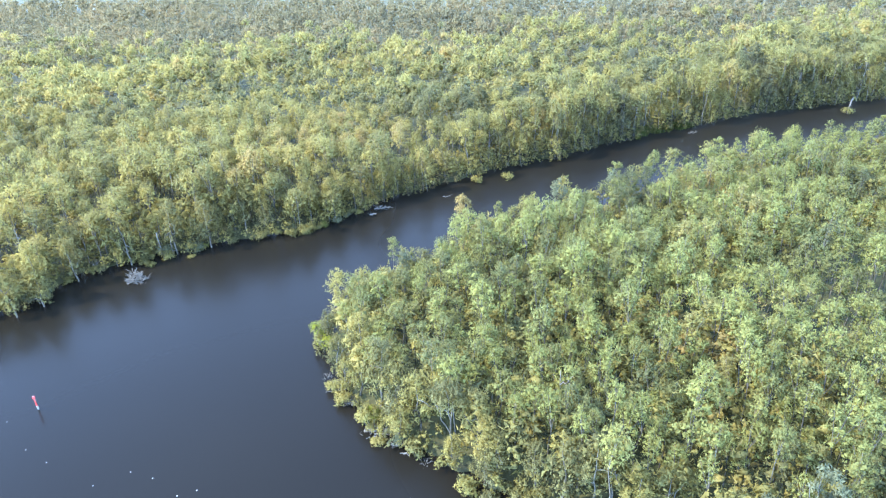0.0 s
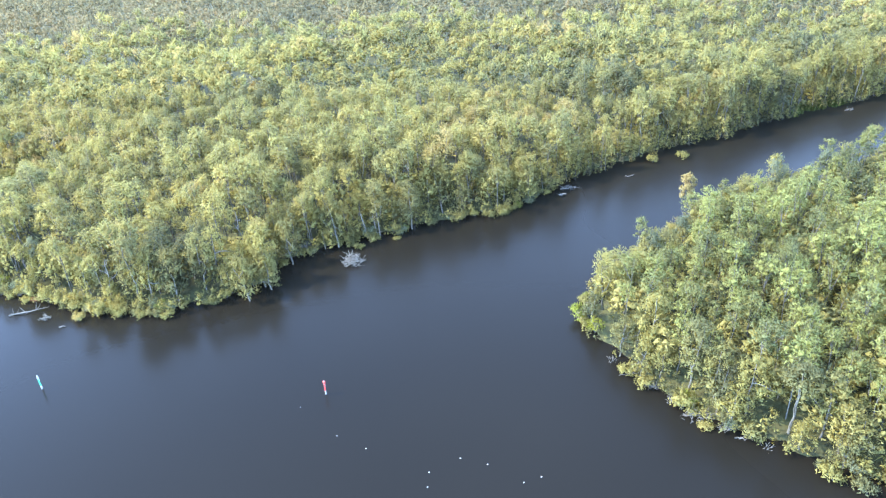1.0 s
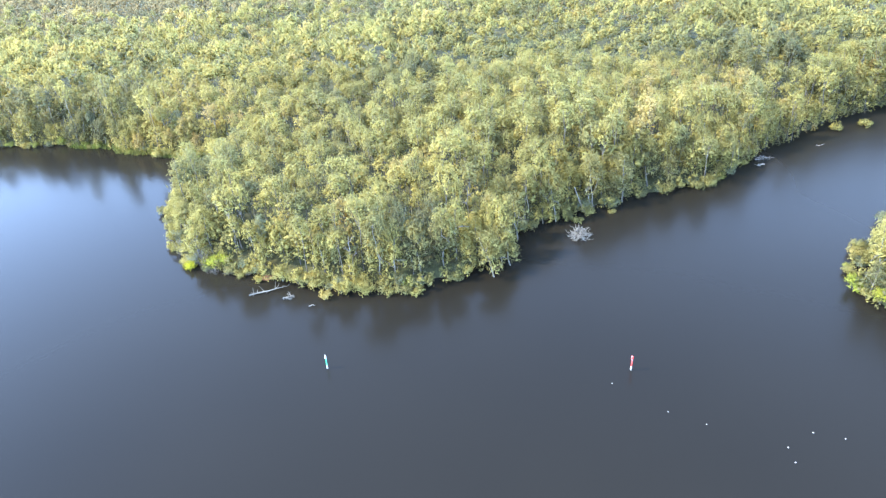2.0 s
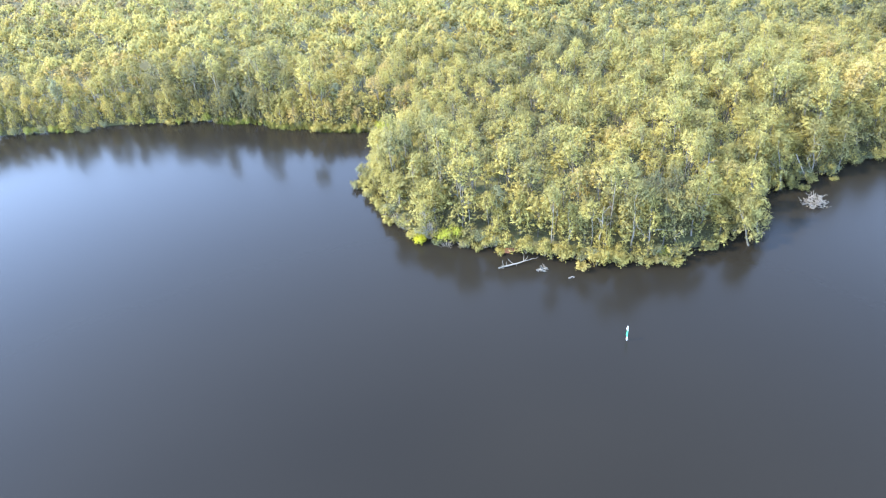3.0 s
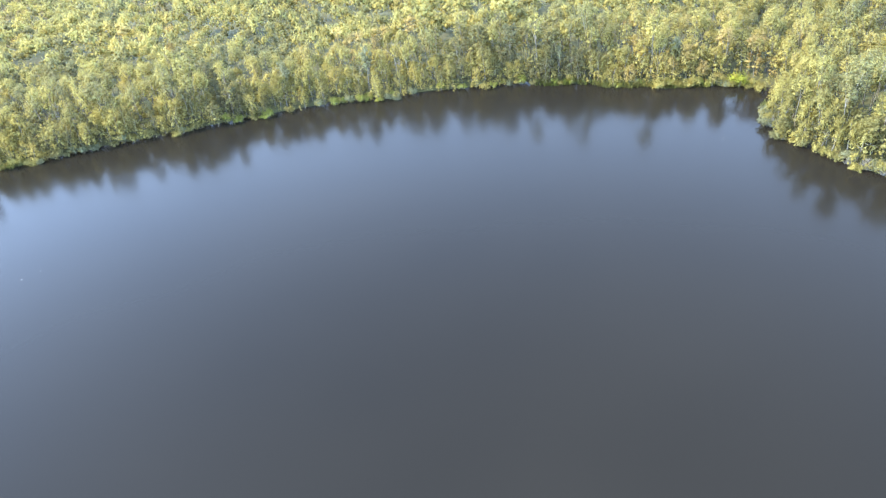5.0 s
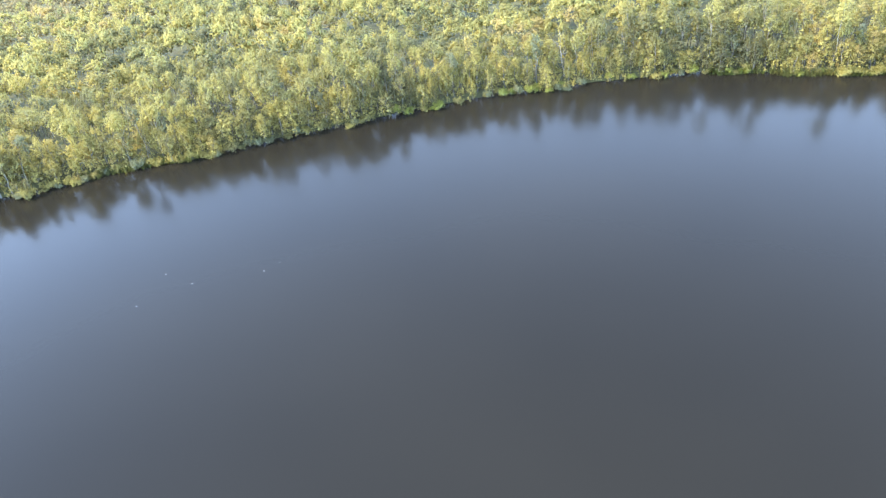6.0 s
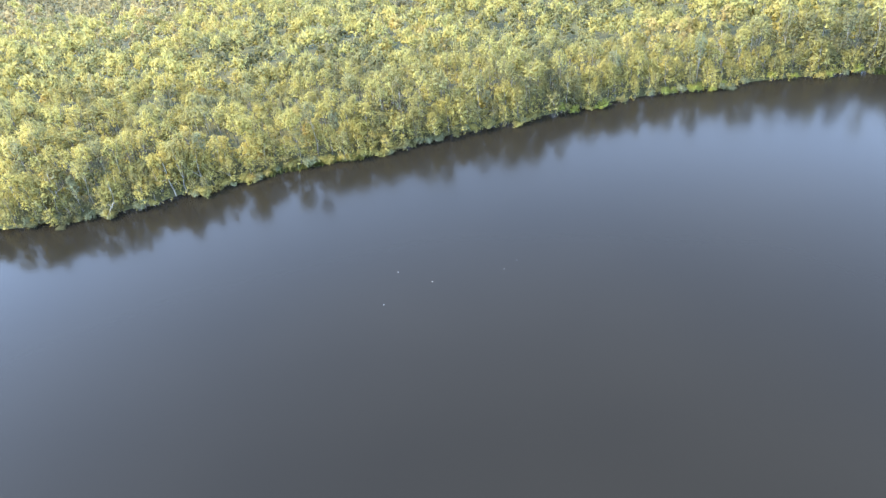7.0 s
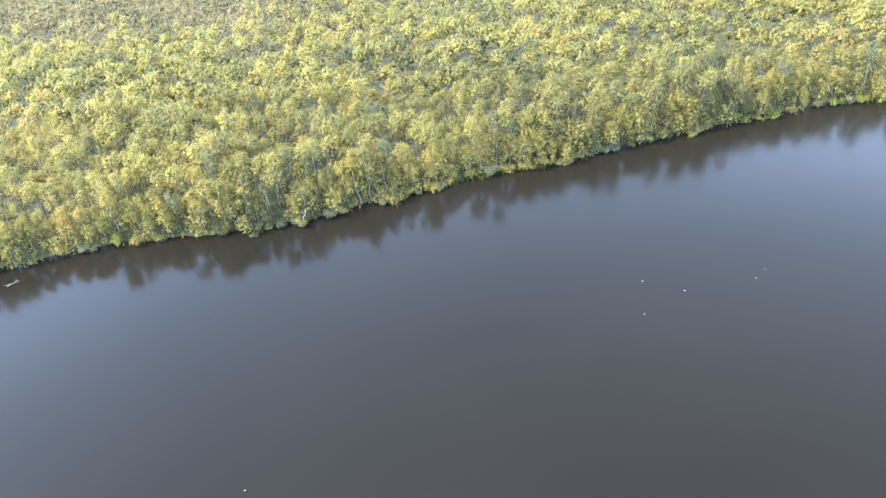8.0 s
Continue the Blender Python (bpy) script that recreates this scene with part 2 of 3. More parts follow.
def sprays(rng, centres, radii, n, size, top=0.0):
    """n slender leaf sprays in and about clumps of leaves, and the rounded normals of their puffs. size: their length; top: how much more the upper clumps carry."""
    centres, radii = np.asarray(centres, float), np.asarray(radii, float)
    zs = centres[:, 2]
    share = radii**2 * (1 + top * (zs - zs.min()) / max(np.ptp(zs), 0.1))
    pick = rng.choice(len(radii), n, p=share / share.sum())
    way = unit(rng.normal(0, 1, (n, 3)) + (0, 0, 0.3))
    place = centres[pick] + way * (radii[pick] * (0.42 + 0.80 * rng.random(n) ** 0.8))[:, None]
    along = unit(way * 0.7 + rng.normal(0, 0.6, (n, 3)) + (0, 0, 0.25))
    side = unit(np.cross(along, way * 0.7 + rng.normal(0, 0.7, (n, 3)) + (0, 0, 0.6)))
    s = (size * rng.uniform(0.6, 1.4, n))[:, None]
    w = s * rng.uniform(0.15, 0.28, n)[:, None]
    v = np.stack([place + along * s * 0.55, place - along * s * 0.35 + side * w, place - along * s * 0.45 - side * w * 0.8], 1)
    own = unit(np.cross(v[:, 1] - v[:, 0], v[:, 2] - v[:, 0]))
    own = own * np.where((own * (way + (0, 0, 0.4))).sum(1) < 0, -1, 1)[:, None]
    puff = unit(way * 0.40 + outward(centres)[pick] * 0.50 + own * 0.20 + (0, 0, 0.58))
    return v.reshape(-1, 3), np.arange(n * 3), np.repeat(puff, 3, axis=0)


def ball():
    """Directions and triangles of an eight-sided round."""
    dirs = np.array([(1, 0, 0), (0, 1, 0), (-1, 0, 0), (0, -1, 0), (0, 0, 1), (0, 0, -1)], float)
    return dirs, np.array([f for k in range(4) for f in ((k, (k + 1) % 4, 4), ((k + 1) % 4, k, 5))])


BALL = ball()


def tufts(rng, centres, radii):
    """The close, uneven inner foliage of each clump, and its rounded normals."""
    dirs, tris = BALL
    centres, radii = np.asarray(centres, float), np.asarray(radii, float)
    m, k = len(radii), len(dirs)
    out = np.broadcast_to(dirs, (m, k, 3))
    r = radii[:, None] * (0.46 + rng.normal(0, 0.12, (m, k)))
    v = centres[:, None] + out * r[..., None] * (1, 1, 0.9)
    puff = unit((out * 0.40 + outward(centres)[:, None] * 0.50 + rng.normal(0, 0.16, (m, k, 3)) + (0, 0, 0.60)).reshape(-1, 3))
    return v.reshape(-1, 3), (tris[None] + (np.arange(m) * k)[:, None, None]).ravel(), puff


def leafage(rng, centres, radii, n, size, top=0.0):
    """Leaf sprays over close inner foliage: vertices, triangles and normals."""
    v0, t0, p0 = tufts(rng, centres, radii)
    v1, t1, p1 = sprays(rng, centres, radii, n, size, top)
    return np.concatenate([v0, v1]), np.concatenate([t0, t1 + len(v0)]), np.concatenate([p0, p1])


def crown_plan(rng, tall, wide, low, count):
    """Clump centres and radii of a crown: foliage from low to tall, wide across, with an uneven outline."""
    centres, radii = [], []
    for i in range(count):
        f = (i + 0.5) / count
        zz = 1 - 1.75 * f
        ring = math.sqrt(max(0.05, 1 - zz * zz))
        rad = wide * rng.uniform(0.13, 0.25)
        a = i * 2.4 + rng.uniform(-0.5, 0.5)
        r = ring * (wide * 0.5 - rad * 0.8) * rng.uniform(0.55, 1.25)
        z = low + (tall - low) * (0.5 + 0.5 * zz * rng.uniform(0.8, 1.05)) - rad * 0.6 * zz
        centres.append((r * math.cos(a), r * math.sin(a), z))
        radii.append(rad)
    return np.array(centres), np.array(radii)


# ---- ground and water ----


def spaced(lo, hi, step, reach):
    mid = list(np.arange(lo, hi + step * 0.5, step))
    out, s = [], step
    while sum(out) < reach:
        s *= 1.5
        out.append(s)
    return np.array([lo - v for v in np.cumsum(out)][::-1] + mid + [mid[-1] + v for v in np.cumsum(out)])


gx, gy = spaced(-400, 140, 2.5, 3200), spaced(34, 206, 2.5, 3200)
GX, GY = np.meshgrid(gx, gy)
gv = np.stack([GX, GY, np.where(land(GX, GY) < 1.6, np.minimum(height(GX, GY), 0.45 * land(GX, GY) - 0.45), height(GX, GY))], -1).reshape(-1, 3)
ia = (np.arange(len(gy) - 1)[:, None] * len(gx) + np.arange(len(gx) - 1)[None]).ravel()
quads = np.stack([ia, ia + 1, ia + 1 + len(gx), ia + len(gx)], 1).ravel()
ground = tagged(new("ground", mesh_from("ground", gv, quads, 4, SOIL)), "low swampy ground of brown mud and leaf litter", "ground", kind="structure")
ground.data.polygons.foreach_set("use_smooth", [True] * len(ground.data.polygons))
wv = [(-1200, -400, 0), (900, -400, 0), (900, 600, 0), (-1200, 600, 0)]
water = tagged(new("water", mesh_from("water", np.array(wv, float), [0, 1, 2, 3], 4, WATER)), "calm dark brown river water mirroring sky and trees", "water", kind="structure")

# ---- trees ----
TREE_LABELS = [
    "olive green paperbark tree with a rounded crown in the swamp forest",
    "tall paperbark tree with pale trunk and yellow-green leaves by the water",
    "leafy riverbank tree with branches hanging down to the water",
    "slender paperbark tree with ragged grey-green crown on the bank",
    "bushy olive green bank tree leafy from ground to top",
]


def crown_of(rng, kind):
    """Height, clump centres and radii for a kind of tree."""
    tall = rng.uniform(9.0, 11.6)
    if kind == 0:
        return tall, *crown_plan(rng, tall, rng.uniform(3.2, 4.5), tall * 0.56, 16)
    if kind == 1:
        return tall * 1.06, *crown_plan(rng, tall * 1.06, rng.uniform(2.6, 3.4), tall * 0.54, 13)
    if kind == 2:
        return tall * 0.76, *crown_plan(rng, tall * 0.76, rng.uniform(4.0, 5.0), tall * 0.03, 16)
    if kind == 4:
        return tall, *crown_plan(rng, tall, rng.uniform(3.8, 4.8), tall * 0.08, 18)
    return tall, *crown_plan(rng, tall, rng.uniform(2.8, 3.7), tall * 0.42, 12)


def tree(rng, kind, at, turn, size):
    """A tree with trunk, limbs and crown, of its own."""
    tall, centres, radii = crown_of(rng, kind)
    m = Matrix.LocRotScale(at, Euler((0, 0, turn)), (size, size, size))
    ob = thing("tree", m, TREE_LABELS[kind], "tree", "trees on the banks")
    top = (rng.normal(0, 0.3), rng.normal(0, 0.3), tall * 0.86)
    line = crooked(rng, (0, 0, -0.5), top, 6, 0.12)
    v, t = tube(line, np.linspace(0.17, 0.035, 7), 6)
    part("trunk", mesh_from("trunk", v, t, 3, BARK), ob, "pale papery trunk")
    for k in range(3):
        base = np.array(line[2 + k])
        goal = centres[int(rng.integers(len(centres) // 3, len(centres)))]
        goal = goal + np.array((goal[0], goal[1], 0.6)) * 0.35
        v, t = tube(crooked(rng, base, goal, 4, 0.14), np.linspace(0.09, 0.03, 5), 5)
        part("limb", mesh_from("limb", v, t, 3, BARK), ob)
    v, t, puff = leafage(rng, centres, radii, 1080 if kind != 3 else 800, 0.44)
    part("crown", mesh_from("crown", v, t, 3, LEAVES_TREE if kind != 3 else GREY, None, puff), ob)
    return ob


def plots(rng, x0, x1, y0, y1, step):
    """Jittered planting places in a box."""
    xs, ys = np.arange(x0, x1, step), np.arange(y0, y1, step * 0.87)
    X, Y = np.meshgrid(xs, ys)
    X = X + (np.arange(len(ys)) % 2)[:, None] * step * 0.5
    X, Y = X + rng.uniform(-0.42, 0.42, X.shape) * step, Y + rng.uniform(-0.42, 0.42, Y.shape) * step
    return X.ravel(), Y.ravel()


rng = np.random.default_rng(11)


def overhang(x, y, most):
    """How far, in metres, plants reach out over the water at a place on the shore."""
    return most * np.clip(wave(x * 0.42 + 5, y * 0.42) + 0.35 * wave(x * 1.3, y * 1.3) + 0.15, 0, 1)


def in_view_land(x, y):
    """The stretch of country that the flight overlooks."""
    far = np.interp(x, [-260, 215], [455, 345])
    return (y < far) & (x > -392 - (y - 120) * 0.55) & (x < 62 + (y - 42) * 0.60)


# Shrubs that stand out on the banks: sort, place, width, height.
MARKED = [
    ("yellow", -117.2, 96.2, 2.3, 2.0), ("bright", -113.4, 96.2, 3.2, 2.6), ("bright", -111.4, 96.0, 2.8, 2.4), ("bright", -125.6, 141.8, 4.4, 3.6),
    ("bright", -19.8, 82.2, 3.0, 2.6), ("bright", -18.2, 78.6, 2.6, 2.0), ("bright", -10.0, 63.8, 2.2, 1.8), ("leaf", -93.8, 86.0, 2.2, 1.7),
    ("leaf", -321.5, 125.0, 2.6, 2.2), ("leaf", 5.0, 139.2, 3.0, 2.0), ("leaf", 11.8, 141.0, 3.6, 1.8), ("leaf", -91.6, 87.0, 2.4, 2.4),
    ("leaf", -101.2, 91.2, 3.4, 2.8), ("leaf", -98.6, 90.2, 3.0, 2.4), ("leaf", -96.2, 89.3, 3.2, 2.8), ("leaf", -88.6, 87.6, 3.2, 2.6), ("leaf", -85.4, 87.4, 3.0, 2.4),
    ("grey", -108.0, 94.8, 3.4, 1.8), ("grey", -105.6, 93.8, 3.0, 1.7), ("grey", -114.6, 95.9, 2.2, 1.1), ("grey", -119.8, 101.6, 2.8, 1.8),
]

# Single trees: the front rank along the nearer banks.
LEANING = [(-68.6, 89.6, 2), (-79.5, 89.2, 2), (-86.0, 90.0, 4), (-333.0, 126.3, 2), (-370.5, 121.0, 2), (1.6, 106.3, 1), (-16.2, 83.5, 4), (-309.0, 133.5, 2), (-22.5, 125.8, 2), (-39.5, 116.6, 2), (-67.0, 95.0, 4), (-64.5, 100.5, 4), (-57.5, 105.8, 4), (-50.5, 109.6, 4), (-45.0, 111.8, 4), (-66.2, 92.4, 2), (-67.4, 93.6, 2), (-309.5, 132.4, 4), (-311.5, 131.6, 2), (-306.8, 133.2, 2), (-335.2, 126.6, 2)]
fx, fy = plots(rng, -392, 135, 36, 200, 3.2)
fd = land(fx, fy)
front = (fd > 0.0) & (fd < 4.4) & in_view_land(fx, fy) & ((fy < 127) | (fx < -130))
front &= ~((off_line(fx, fy, POINT) > 0) & (fy - 36 > (fx + 25) * 0.9 + 44))
order = np.flatnonzero(front)
order = order[np.argsort(fy[order])][:275]
planted = [(float(fx[i]), float(fy[i]), None) for i in order if all((fx[i] - x) ** 2 + (fy[i] - y) ** 2 > 4 for x, y, _ in LEANING) and all((fx[i] - q[1]) ** 2 + (fy[i] - q[2]) ** 2 > 3.4 for q in MARKED)] + LEANING
protos = {}
for px, py, kind in planted:
    d = float(land(px, py))
    chosen = kind is not None
    if not chosen:
        kind = 2 if d < 2.6 else int(rng.choice([0, 3, 4], p=[0.15, 0.15, 0.70]))
    size = 1.0 if chosen else float(rng.uniform(0.66, 0.98)) * (0.78 if d < 1.2 else 1.0)
    at, turn = Vector((px, py, float(height(px, py)))), float(rng.uniform(0, 6.28))
    key = (kind, int(rng.integers(4)))
    if key not in protos:
        protos[key] = tree(rng, kind, at, turn, 1.0)
        protos[key].scale = (1, 1, 1)
        continue
    out = 0.26 if chosen and kind == 2 else 0.14 if d < 2 else 0.0
    e = 1.0
    gx0, gy0 = float(land(px + e, py) - land(px - e, py)), float(land(px, py + e) - land(px, py - e))
    lean = Matrix.Rotation(out * rng.uniform(0.3, 1.4), 3, Vector((gy0, -gx0, 0)).normalized() * -1) if abs(gx0) + abs(gy0) > 0.01 else Matrix.Identity(3)
    spin = (lean @ Matrix.Rotation(turn, 3, "Z")).to_quaternion()
    copy_thing(protos[key], Matrix.LocRotScale(at, spin, (size, size, size * float(rng.uniform(0.88, 1.15)))))
taken = np.array([(x, y) for x, y, _ in planted] + [(q[1], q[2]) for q in MARKED])


def stand(name, label, x, y, leaf, n, trunks, sizes=(0.62, 1.06), mat=LEAVES, low=False, clumps=99):
    """Many trees of a wood joined into one mesh of leaf sprays, and one of trunks."""
    local = np.random.default_rng(len(x) + n)
    shapes = []
    for k in range(14):
        kind = 2 if low else int(local.choice([0, 1, 2, 3], p=[0.58, 0.16, 0.12, 0.14]))
        tall, c, r = crown_of(local, kind)
        if clumps < len(r):
            keep = local.permutation(len(r))[:clumps] if low else np.argsort(-c[:, 2])[:clumps]
            c, r = c[keep], r[keep] * 1.45
        v, corners, puff = leafage(local, c, r, n, leaf, 2.0)
        line = crooked(local, (0, 0, -0.3), (local.normal(0, 0.3), local.normal(0, 0.3), tall * 0.85), 3, 0.2)
        wood = [tube(line, (0.11, 0.085, 0.06, 0.02), 3)]
        for c0, r0 in list(zip(c, r))[:3]:
            wood.append(tube((line[2], np.array(c0) + local.normal(0, 1, 3) * r0 * 0.5 + np.array((c0[0], c0[1], 1.0)) * 0.30 * r0), (0.045, 0.02), 3))
        stem, tris = joined(wood)
        shapes.append((v, corners, stem, tris, puff))
    leaves, faces, tints, stems, puffs, count = [], [], [], [], [], 0
    z = np.maximum(height(x, y), -0.15)
    broad = 0.5 + 0.5 * wave(x * 0.11, y * 0.11)
    for i in range(len(x)):
        v, corners, stem, tris, puff = shapes[int(local.integers(len(shapes)))]
        a, s = local.uniform(0, 6.283), local.uniform(*sizes) * (0.80 + 0.36 * broad[i])
        ca, sa = math.cos(a) * s, math.sin(a) * s
        turn = np.array(((ca, sa, 0), (-sa, ca, 0), (0, 0, s * local.uniform(0.88, 1.15))))
        shift = (x[i], y[i], z[i])
        puffs.append((puff @ turn / s).astype(np.float32))
        leaves.append((v @ turn + shift).astype(np.float32))
        faces.append(corners + count)
        count += len(v)
        tints.append(np.full(len(v), local.random(), np.float32))
        if trunks:
            stems.append((stem @ turn + shift, tris))
    lv = np.concatenate(leaves)
    ob = new(name, mesh_from(name, lv, np.concatenate(faces), 3, mat, np.concatenate(tints), np.concatenate(puffs)))
    tagged(ob, label, "woods", kind="stuff")
    if stems:
        v, t = joined(stems)
        part("trunks", mesh_from("trunks", v, t, 3, BARK), ob, "pale slender trunks")["kind"] = "stuff"


def clear_of(x, y, pts, gap):
    ok = np.ones(len(x), bool)
    for px, py in pts:
        ok &= (x - px) ** 2 + (y - py) ** 2 > gap * gap
    return ok


nx, ny = plots(rng, -395, 175, 34, 208, 3.0)
nd = land(nx, ny)
ok = (nd > np.where((nx > -45) & (ny > 105), 0.9 - overhang(nx, ny, 2.2), 1.2)) & in_view_land(nx, ny) & ((ny < 172) | ((nd < 14) & (nx > 0)))
nx, ny, nd = nx[ok], ny[ok], nd[ok]
ok = clear_of(nx, ny, taken, 1.8)
nx, ny = nx[ok], ny[ok]
right = off_line(nx, ny, POINT) > 0
stand("woods_on_the_point", "dense yellow-green swamp woods covering the river point", nx[right], ny[right], 0.37, 430, True, (0.70, 1.06), LEAVES_POINT)
pen = ~right & (nx > -131) & (nx <= 2)
channel = ~right & (nx > 2)
stand("woods_on_the_peninsula", "dense olive green swamp woods covering the peninsula", nx[pen], ny[pen], 0.40, 420, True, (0.78, 1.20))
stand("woods_along_the_channel", "tall olive green swamp woods along the river channel", nx[channel], ny[channel], 0.48, 380, True, (0.95, 1.36))
cove = ~right & (nx <= -131)
stand("woods_along_the_cove", "dense olive green paperbark woods along the cove", nx[cove], ny[cove], 0.42, 370, True, (0.76, 1.16))
mx, my = plots(rng, -500, 200, 170, 300, 3.6)
md = land(mx, my)
# Share of trees left to the haze-greyed heath, growing with distance.
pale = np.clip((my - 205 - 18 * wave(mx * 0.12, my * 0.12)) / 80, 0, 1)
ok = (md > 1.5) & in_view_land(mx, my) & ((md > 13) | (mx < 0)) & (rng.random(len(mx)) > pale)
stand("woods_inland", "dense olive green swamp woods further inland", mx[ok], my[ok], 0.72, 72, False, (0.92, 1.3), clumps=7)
mx, my = plots(rng, -600, 240, 190, 460, 4.8)
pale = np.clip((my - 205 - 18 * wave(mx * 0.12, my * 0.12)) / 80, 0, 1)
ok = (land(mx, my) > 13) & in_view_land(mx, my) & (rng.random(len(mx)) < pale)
# Far trees take the heath colour that has haze mixed in.
stand("woods_far_off", "far pale green woods and heath of the swamp, with haze in the leaf colour", mx[ok], my[ok], 1.3, 28, False, (0.80, 1.2), HAZED_HEATH, True, 5)

ux, uy = plots(rng, -30, 140, 105, 205, 3.0)
ud = land(ux, uy)
ok = (ud > -0.2 - overhang(ux, uy, 1.8)) & (ud < 2.6) & in_view_land(ux, uy) & (off_line(ux, uy, POINT) < 0)
stand("bank_trees_along_the_channel", "pale grey-green bank trees leaning over the river channel", ux[ok], uy[ok], 0.5, 420, True, (0.62, 1.05), LEAVES, True)
ux, uy = plots(rng, -395, -131, 110, 165, 3.1)
ud = land(ux, uy)
ok = (ud > -0.2 - overhang(ux, uy, 1.9)) & (ud < 2.2) & in_view_land(ux, uy) & clear_of(ux, uy, taken, 1.5)
stand("bank_trees_along_the_cove", "leafy olive green bank trees leaning over the cove", ux[ok], uy[ok], 0.42, 420, True, (0.5, 1.0), LEAVES, True)
ux, uy = plots(rng, -395, 140, 34, 200, 2.0)
ud = land(ux, uy)
ok = (ud > -0.8 - overhang(ux, uy, 1.6)) & (ud < 3.5) & in_view_land(ux, uy)
stand("undergrowth_on_the_banks", "tangled olive green undergrowth covering the river banks", ux[ok], uy[ok], 1.1, 42, False, (0.24, 0.46), LEAVES, True, 7)
ux, uy = plots(rng, -395, 140, 34, 200, 2.4)
ud = land(ux, uy)
ok = (ud > 2.5) & (ud < np.where(off_line(ux, uy, POINT) > 0, 34.0, 9.0)) & in_view_land(ux, uy)
stand("understorey_behind_the_banks", "leafy olive green understorey behind the river banks", ux[ok], uy[ok], 0.8, 75, False, (0.50, 0.98), LEAVES, True, 8)
ux, uy = plots(rng, -395, 140, 34, 200, 1.45)
ud = land(ux, uy)
ok = (ud > -0.8 - overhang(ux, uy, 1.2)) & (ud < 1.5) & in_view_land(ux, uy)
stand("fringe_of_low_scrub", "low grey-green scrub fringing the water's edge", ux[ok], uy[ok], 1.6, 32, False, (0.13, 0.25), LEAVES, True, 6)

# ---- shrubs on the banks ----
SHRUB = {
    "leaf": (LEAVES_TREE, "low olive green shrub hanging over the water's edge"),
    "grey": (GREY, "grey-green mangrove shrub at the water's edge"),
    "bright": (BRIGHT, "bright green shrub at the water's edge"),
    "lush": (LUSH, "light green leafy shrub on the cove shore"),
    "yellow": (YELLOW, "vivid yellow-green leafy shrub at the water's edge"),
}


def shrub(rng, sort, at, wide, tall):
    """A shrub of several clumps on short stems."""
    mat, label = SHRUB[sort]
    ob = thing("shrub", Matrix.Translation(at), label, "shrub", "shrubs on the banks")
    n = 7
    centres = np.array([(math.cos(i * 2.4) * wide * 0.27 * (i > 0), math.sin(i * 2.4) * wide * 0.27 * (i > 0), tall * rng.uniform(0.30, 0.72)) for i in range(n)])
    radii = rng.uniform(0.20, 0.30, n) * (wide + tall) * 0.5
    stems = [tube(crooked(rng, (0, 0, -0.4), c, 3, 0.06), (0.06, 0.05, 0.035, 0.015), 4) for c in centres[:4]]
    v, t = joined(stems)
    part("stem", mesh_from("stem", v, t, 3, BARK), ob)
    v, t, puff = leafage(rng, centres, radii, int(160 + 45 * wide * tall), 0.38)
    part("foliage", mesh_from("foliage", v, t, 3, mat, None, puff), ob)
    return ob


def at_ground(x, y, lift=0.0):
    return Vector((x, y, max(float(height(x, y)), -0.3) + lift))


for sort, x, y, wide, tall in MARKED:
    shrub(rng, sort, at_ground(x, y), wide, tall)
bx, by = plots(rng, -392, 60, 36, 162, 1.7)
bd = land(bx, by)
edge = np.flatnonzero((bd > -0.7 - overhang(bx, by, 1.9)) & (bd < 0.6) & in_view_land(bx, by) & ((by < 127) | (bx < -122)))
edge = edge[rng.permutation(len(edge))[:300]]
models = {}
for i in edge:
    lush = -235 < bx[i] < -126 and by[i] > 138
    sort = str(rng.choice(["leaf", "grey", "lush"], p=[0.30, 0.30, 0.40] if lush else [0.66, 0.29, 0.05]))
    key, at = (sort, int(rng.integers(3))), at_ground(bx[i], by[i])
    if key not in models:
        models[key] = shrub(rng, sort, at, rng.uniform(2.0, 2.8), rng.uniform(1.4, 2.2))
        continue
    k = float(rng.uniform(0.65, 1.25))
    copy_thing(models[key], Matrix.LocRotScale(at, Euler((0, 0, rng.uniform(0, 6.28))), (k, k, k * float(rng.uniform(0.7, 1.2)))))
sx, sy = plots(rng, -20, 135, 100, 200, 1.9)
sd = land(sx, sy)
ok = (sd > -0.7 - overhang(sx, sy, 1.8)) & (sd < 1.3) & in_view_land(sx, sy)
# Its grey comes partly from the haze painted into the heath leaves.
stand("scrub_along_the_channel", "low grey-green scrub along the far channel banks, with haze in the leaf colour", sx[ok], sy[ok], 1.2, 60, False, (0.17, 0.34), HAZED_HEATH, True, 6)


def sedge(name, label, x, y, tall):
    """Upright blades of sedge in tufts, joined."""
    local = np.random.default_rng(5)
    n = 26
    m = len(x) * n
    px, py = np.repeat(x, n) + local.normal(0, 0.38, m), np.repeat(y, n) + local.normal(0, 0.38, m)
    a, h, w = local.uniform(0, 6.283, m), tall * local.uniform(0.6, 1.3, m), local.uniform(0.06, 0.12, m)
    base = np.stack([px, py, np.maximum(height(px, py), -0.15)], 1)
    side = np.stack([np.cos(a), np.sin(a), 0 * a], 1) * w[:, None]
    tip = base + np.stack([local.normal(0, 0.25, m), local.normal(0, 0.25, m), h], 1)
    v = np.stack([base - side, base + side, tip], 1).reshape(-1, 3)
    ob = new(name, mesh_from(name, v, np.arange(len(v)), 3, SEDGE, np.repeat(local.random(m), 3), np.repeat(unit(np.stack([np.cos(a), np.sin(a), 0.9 + 0 * a], 1)), 3, axis=0)))
    return tagged(ob, label, "sedge", kind="stuff")


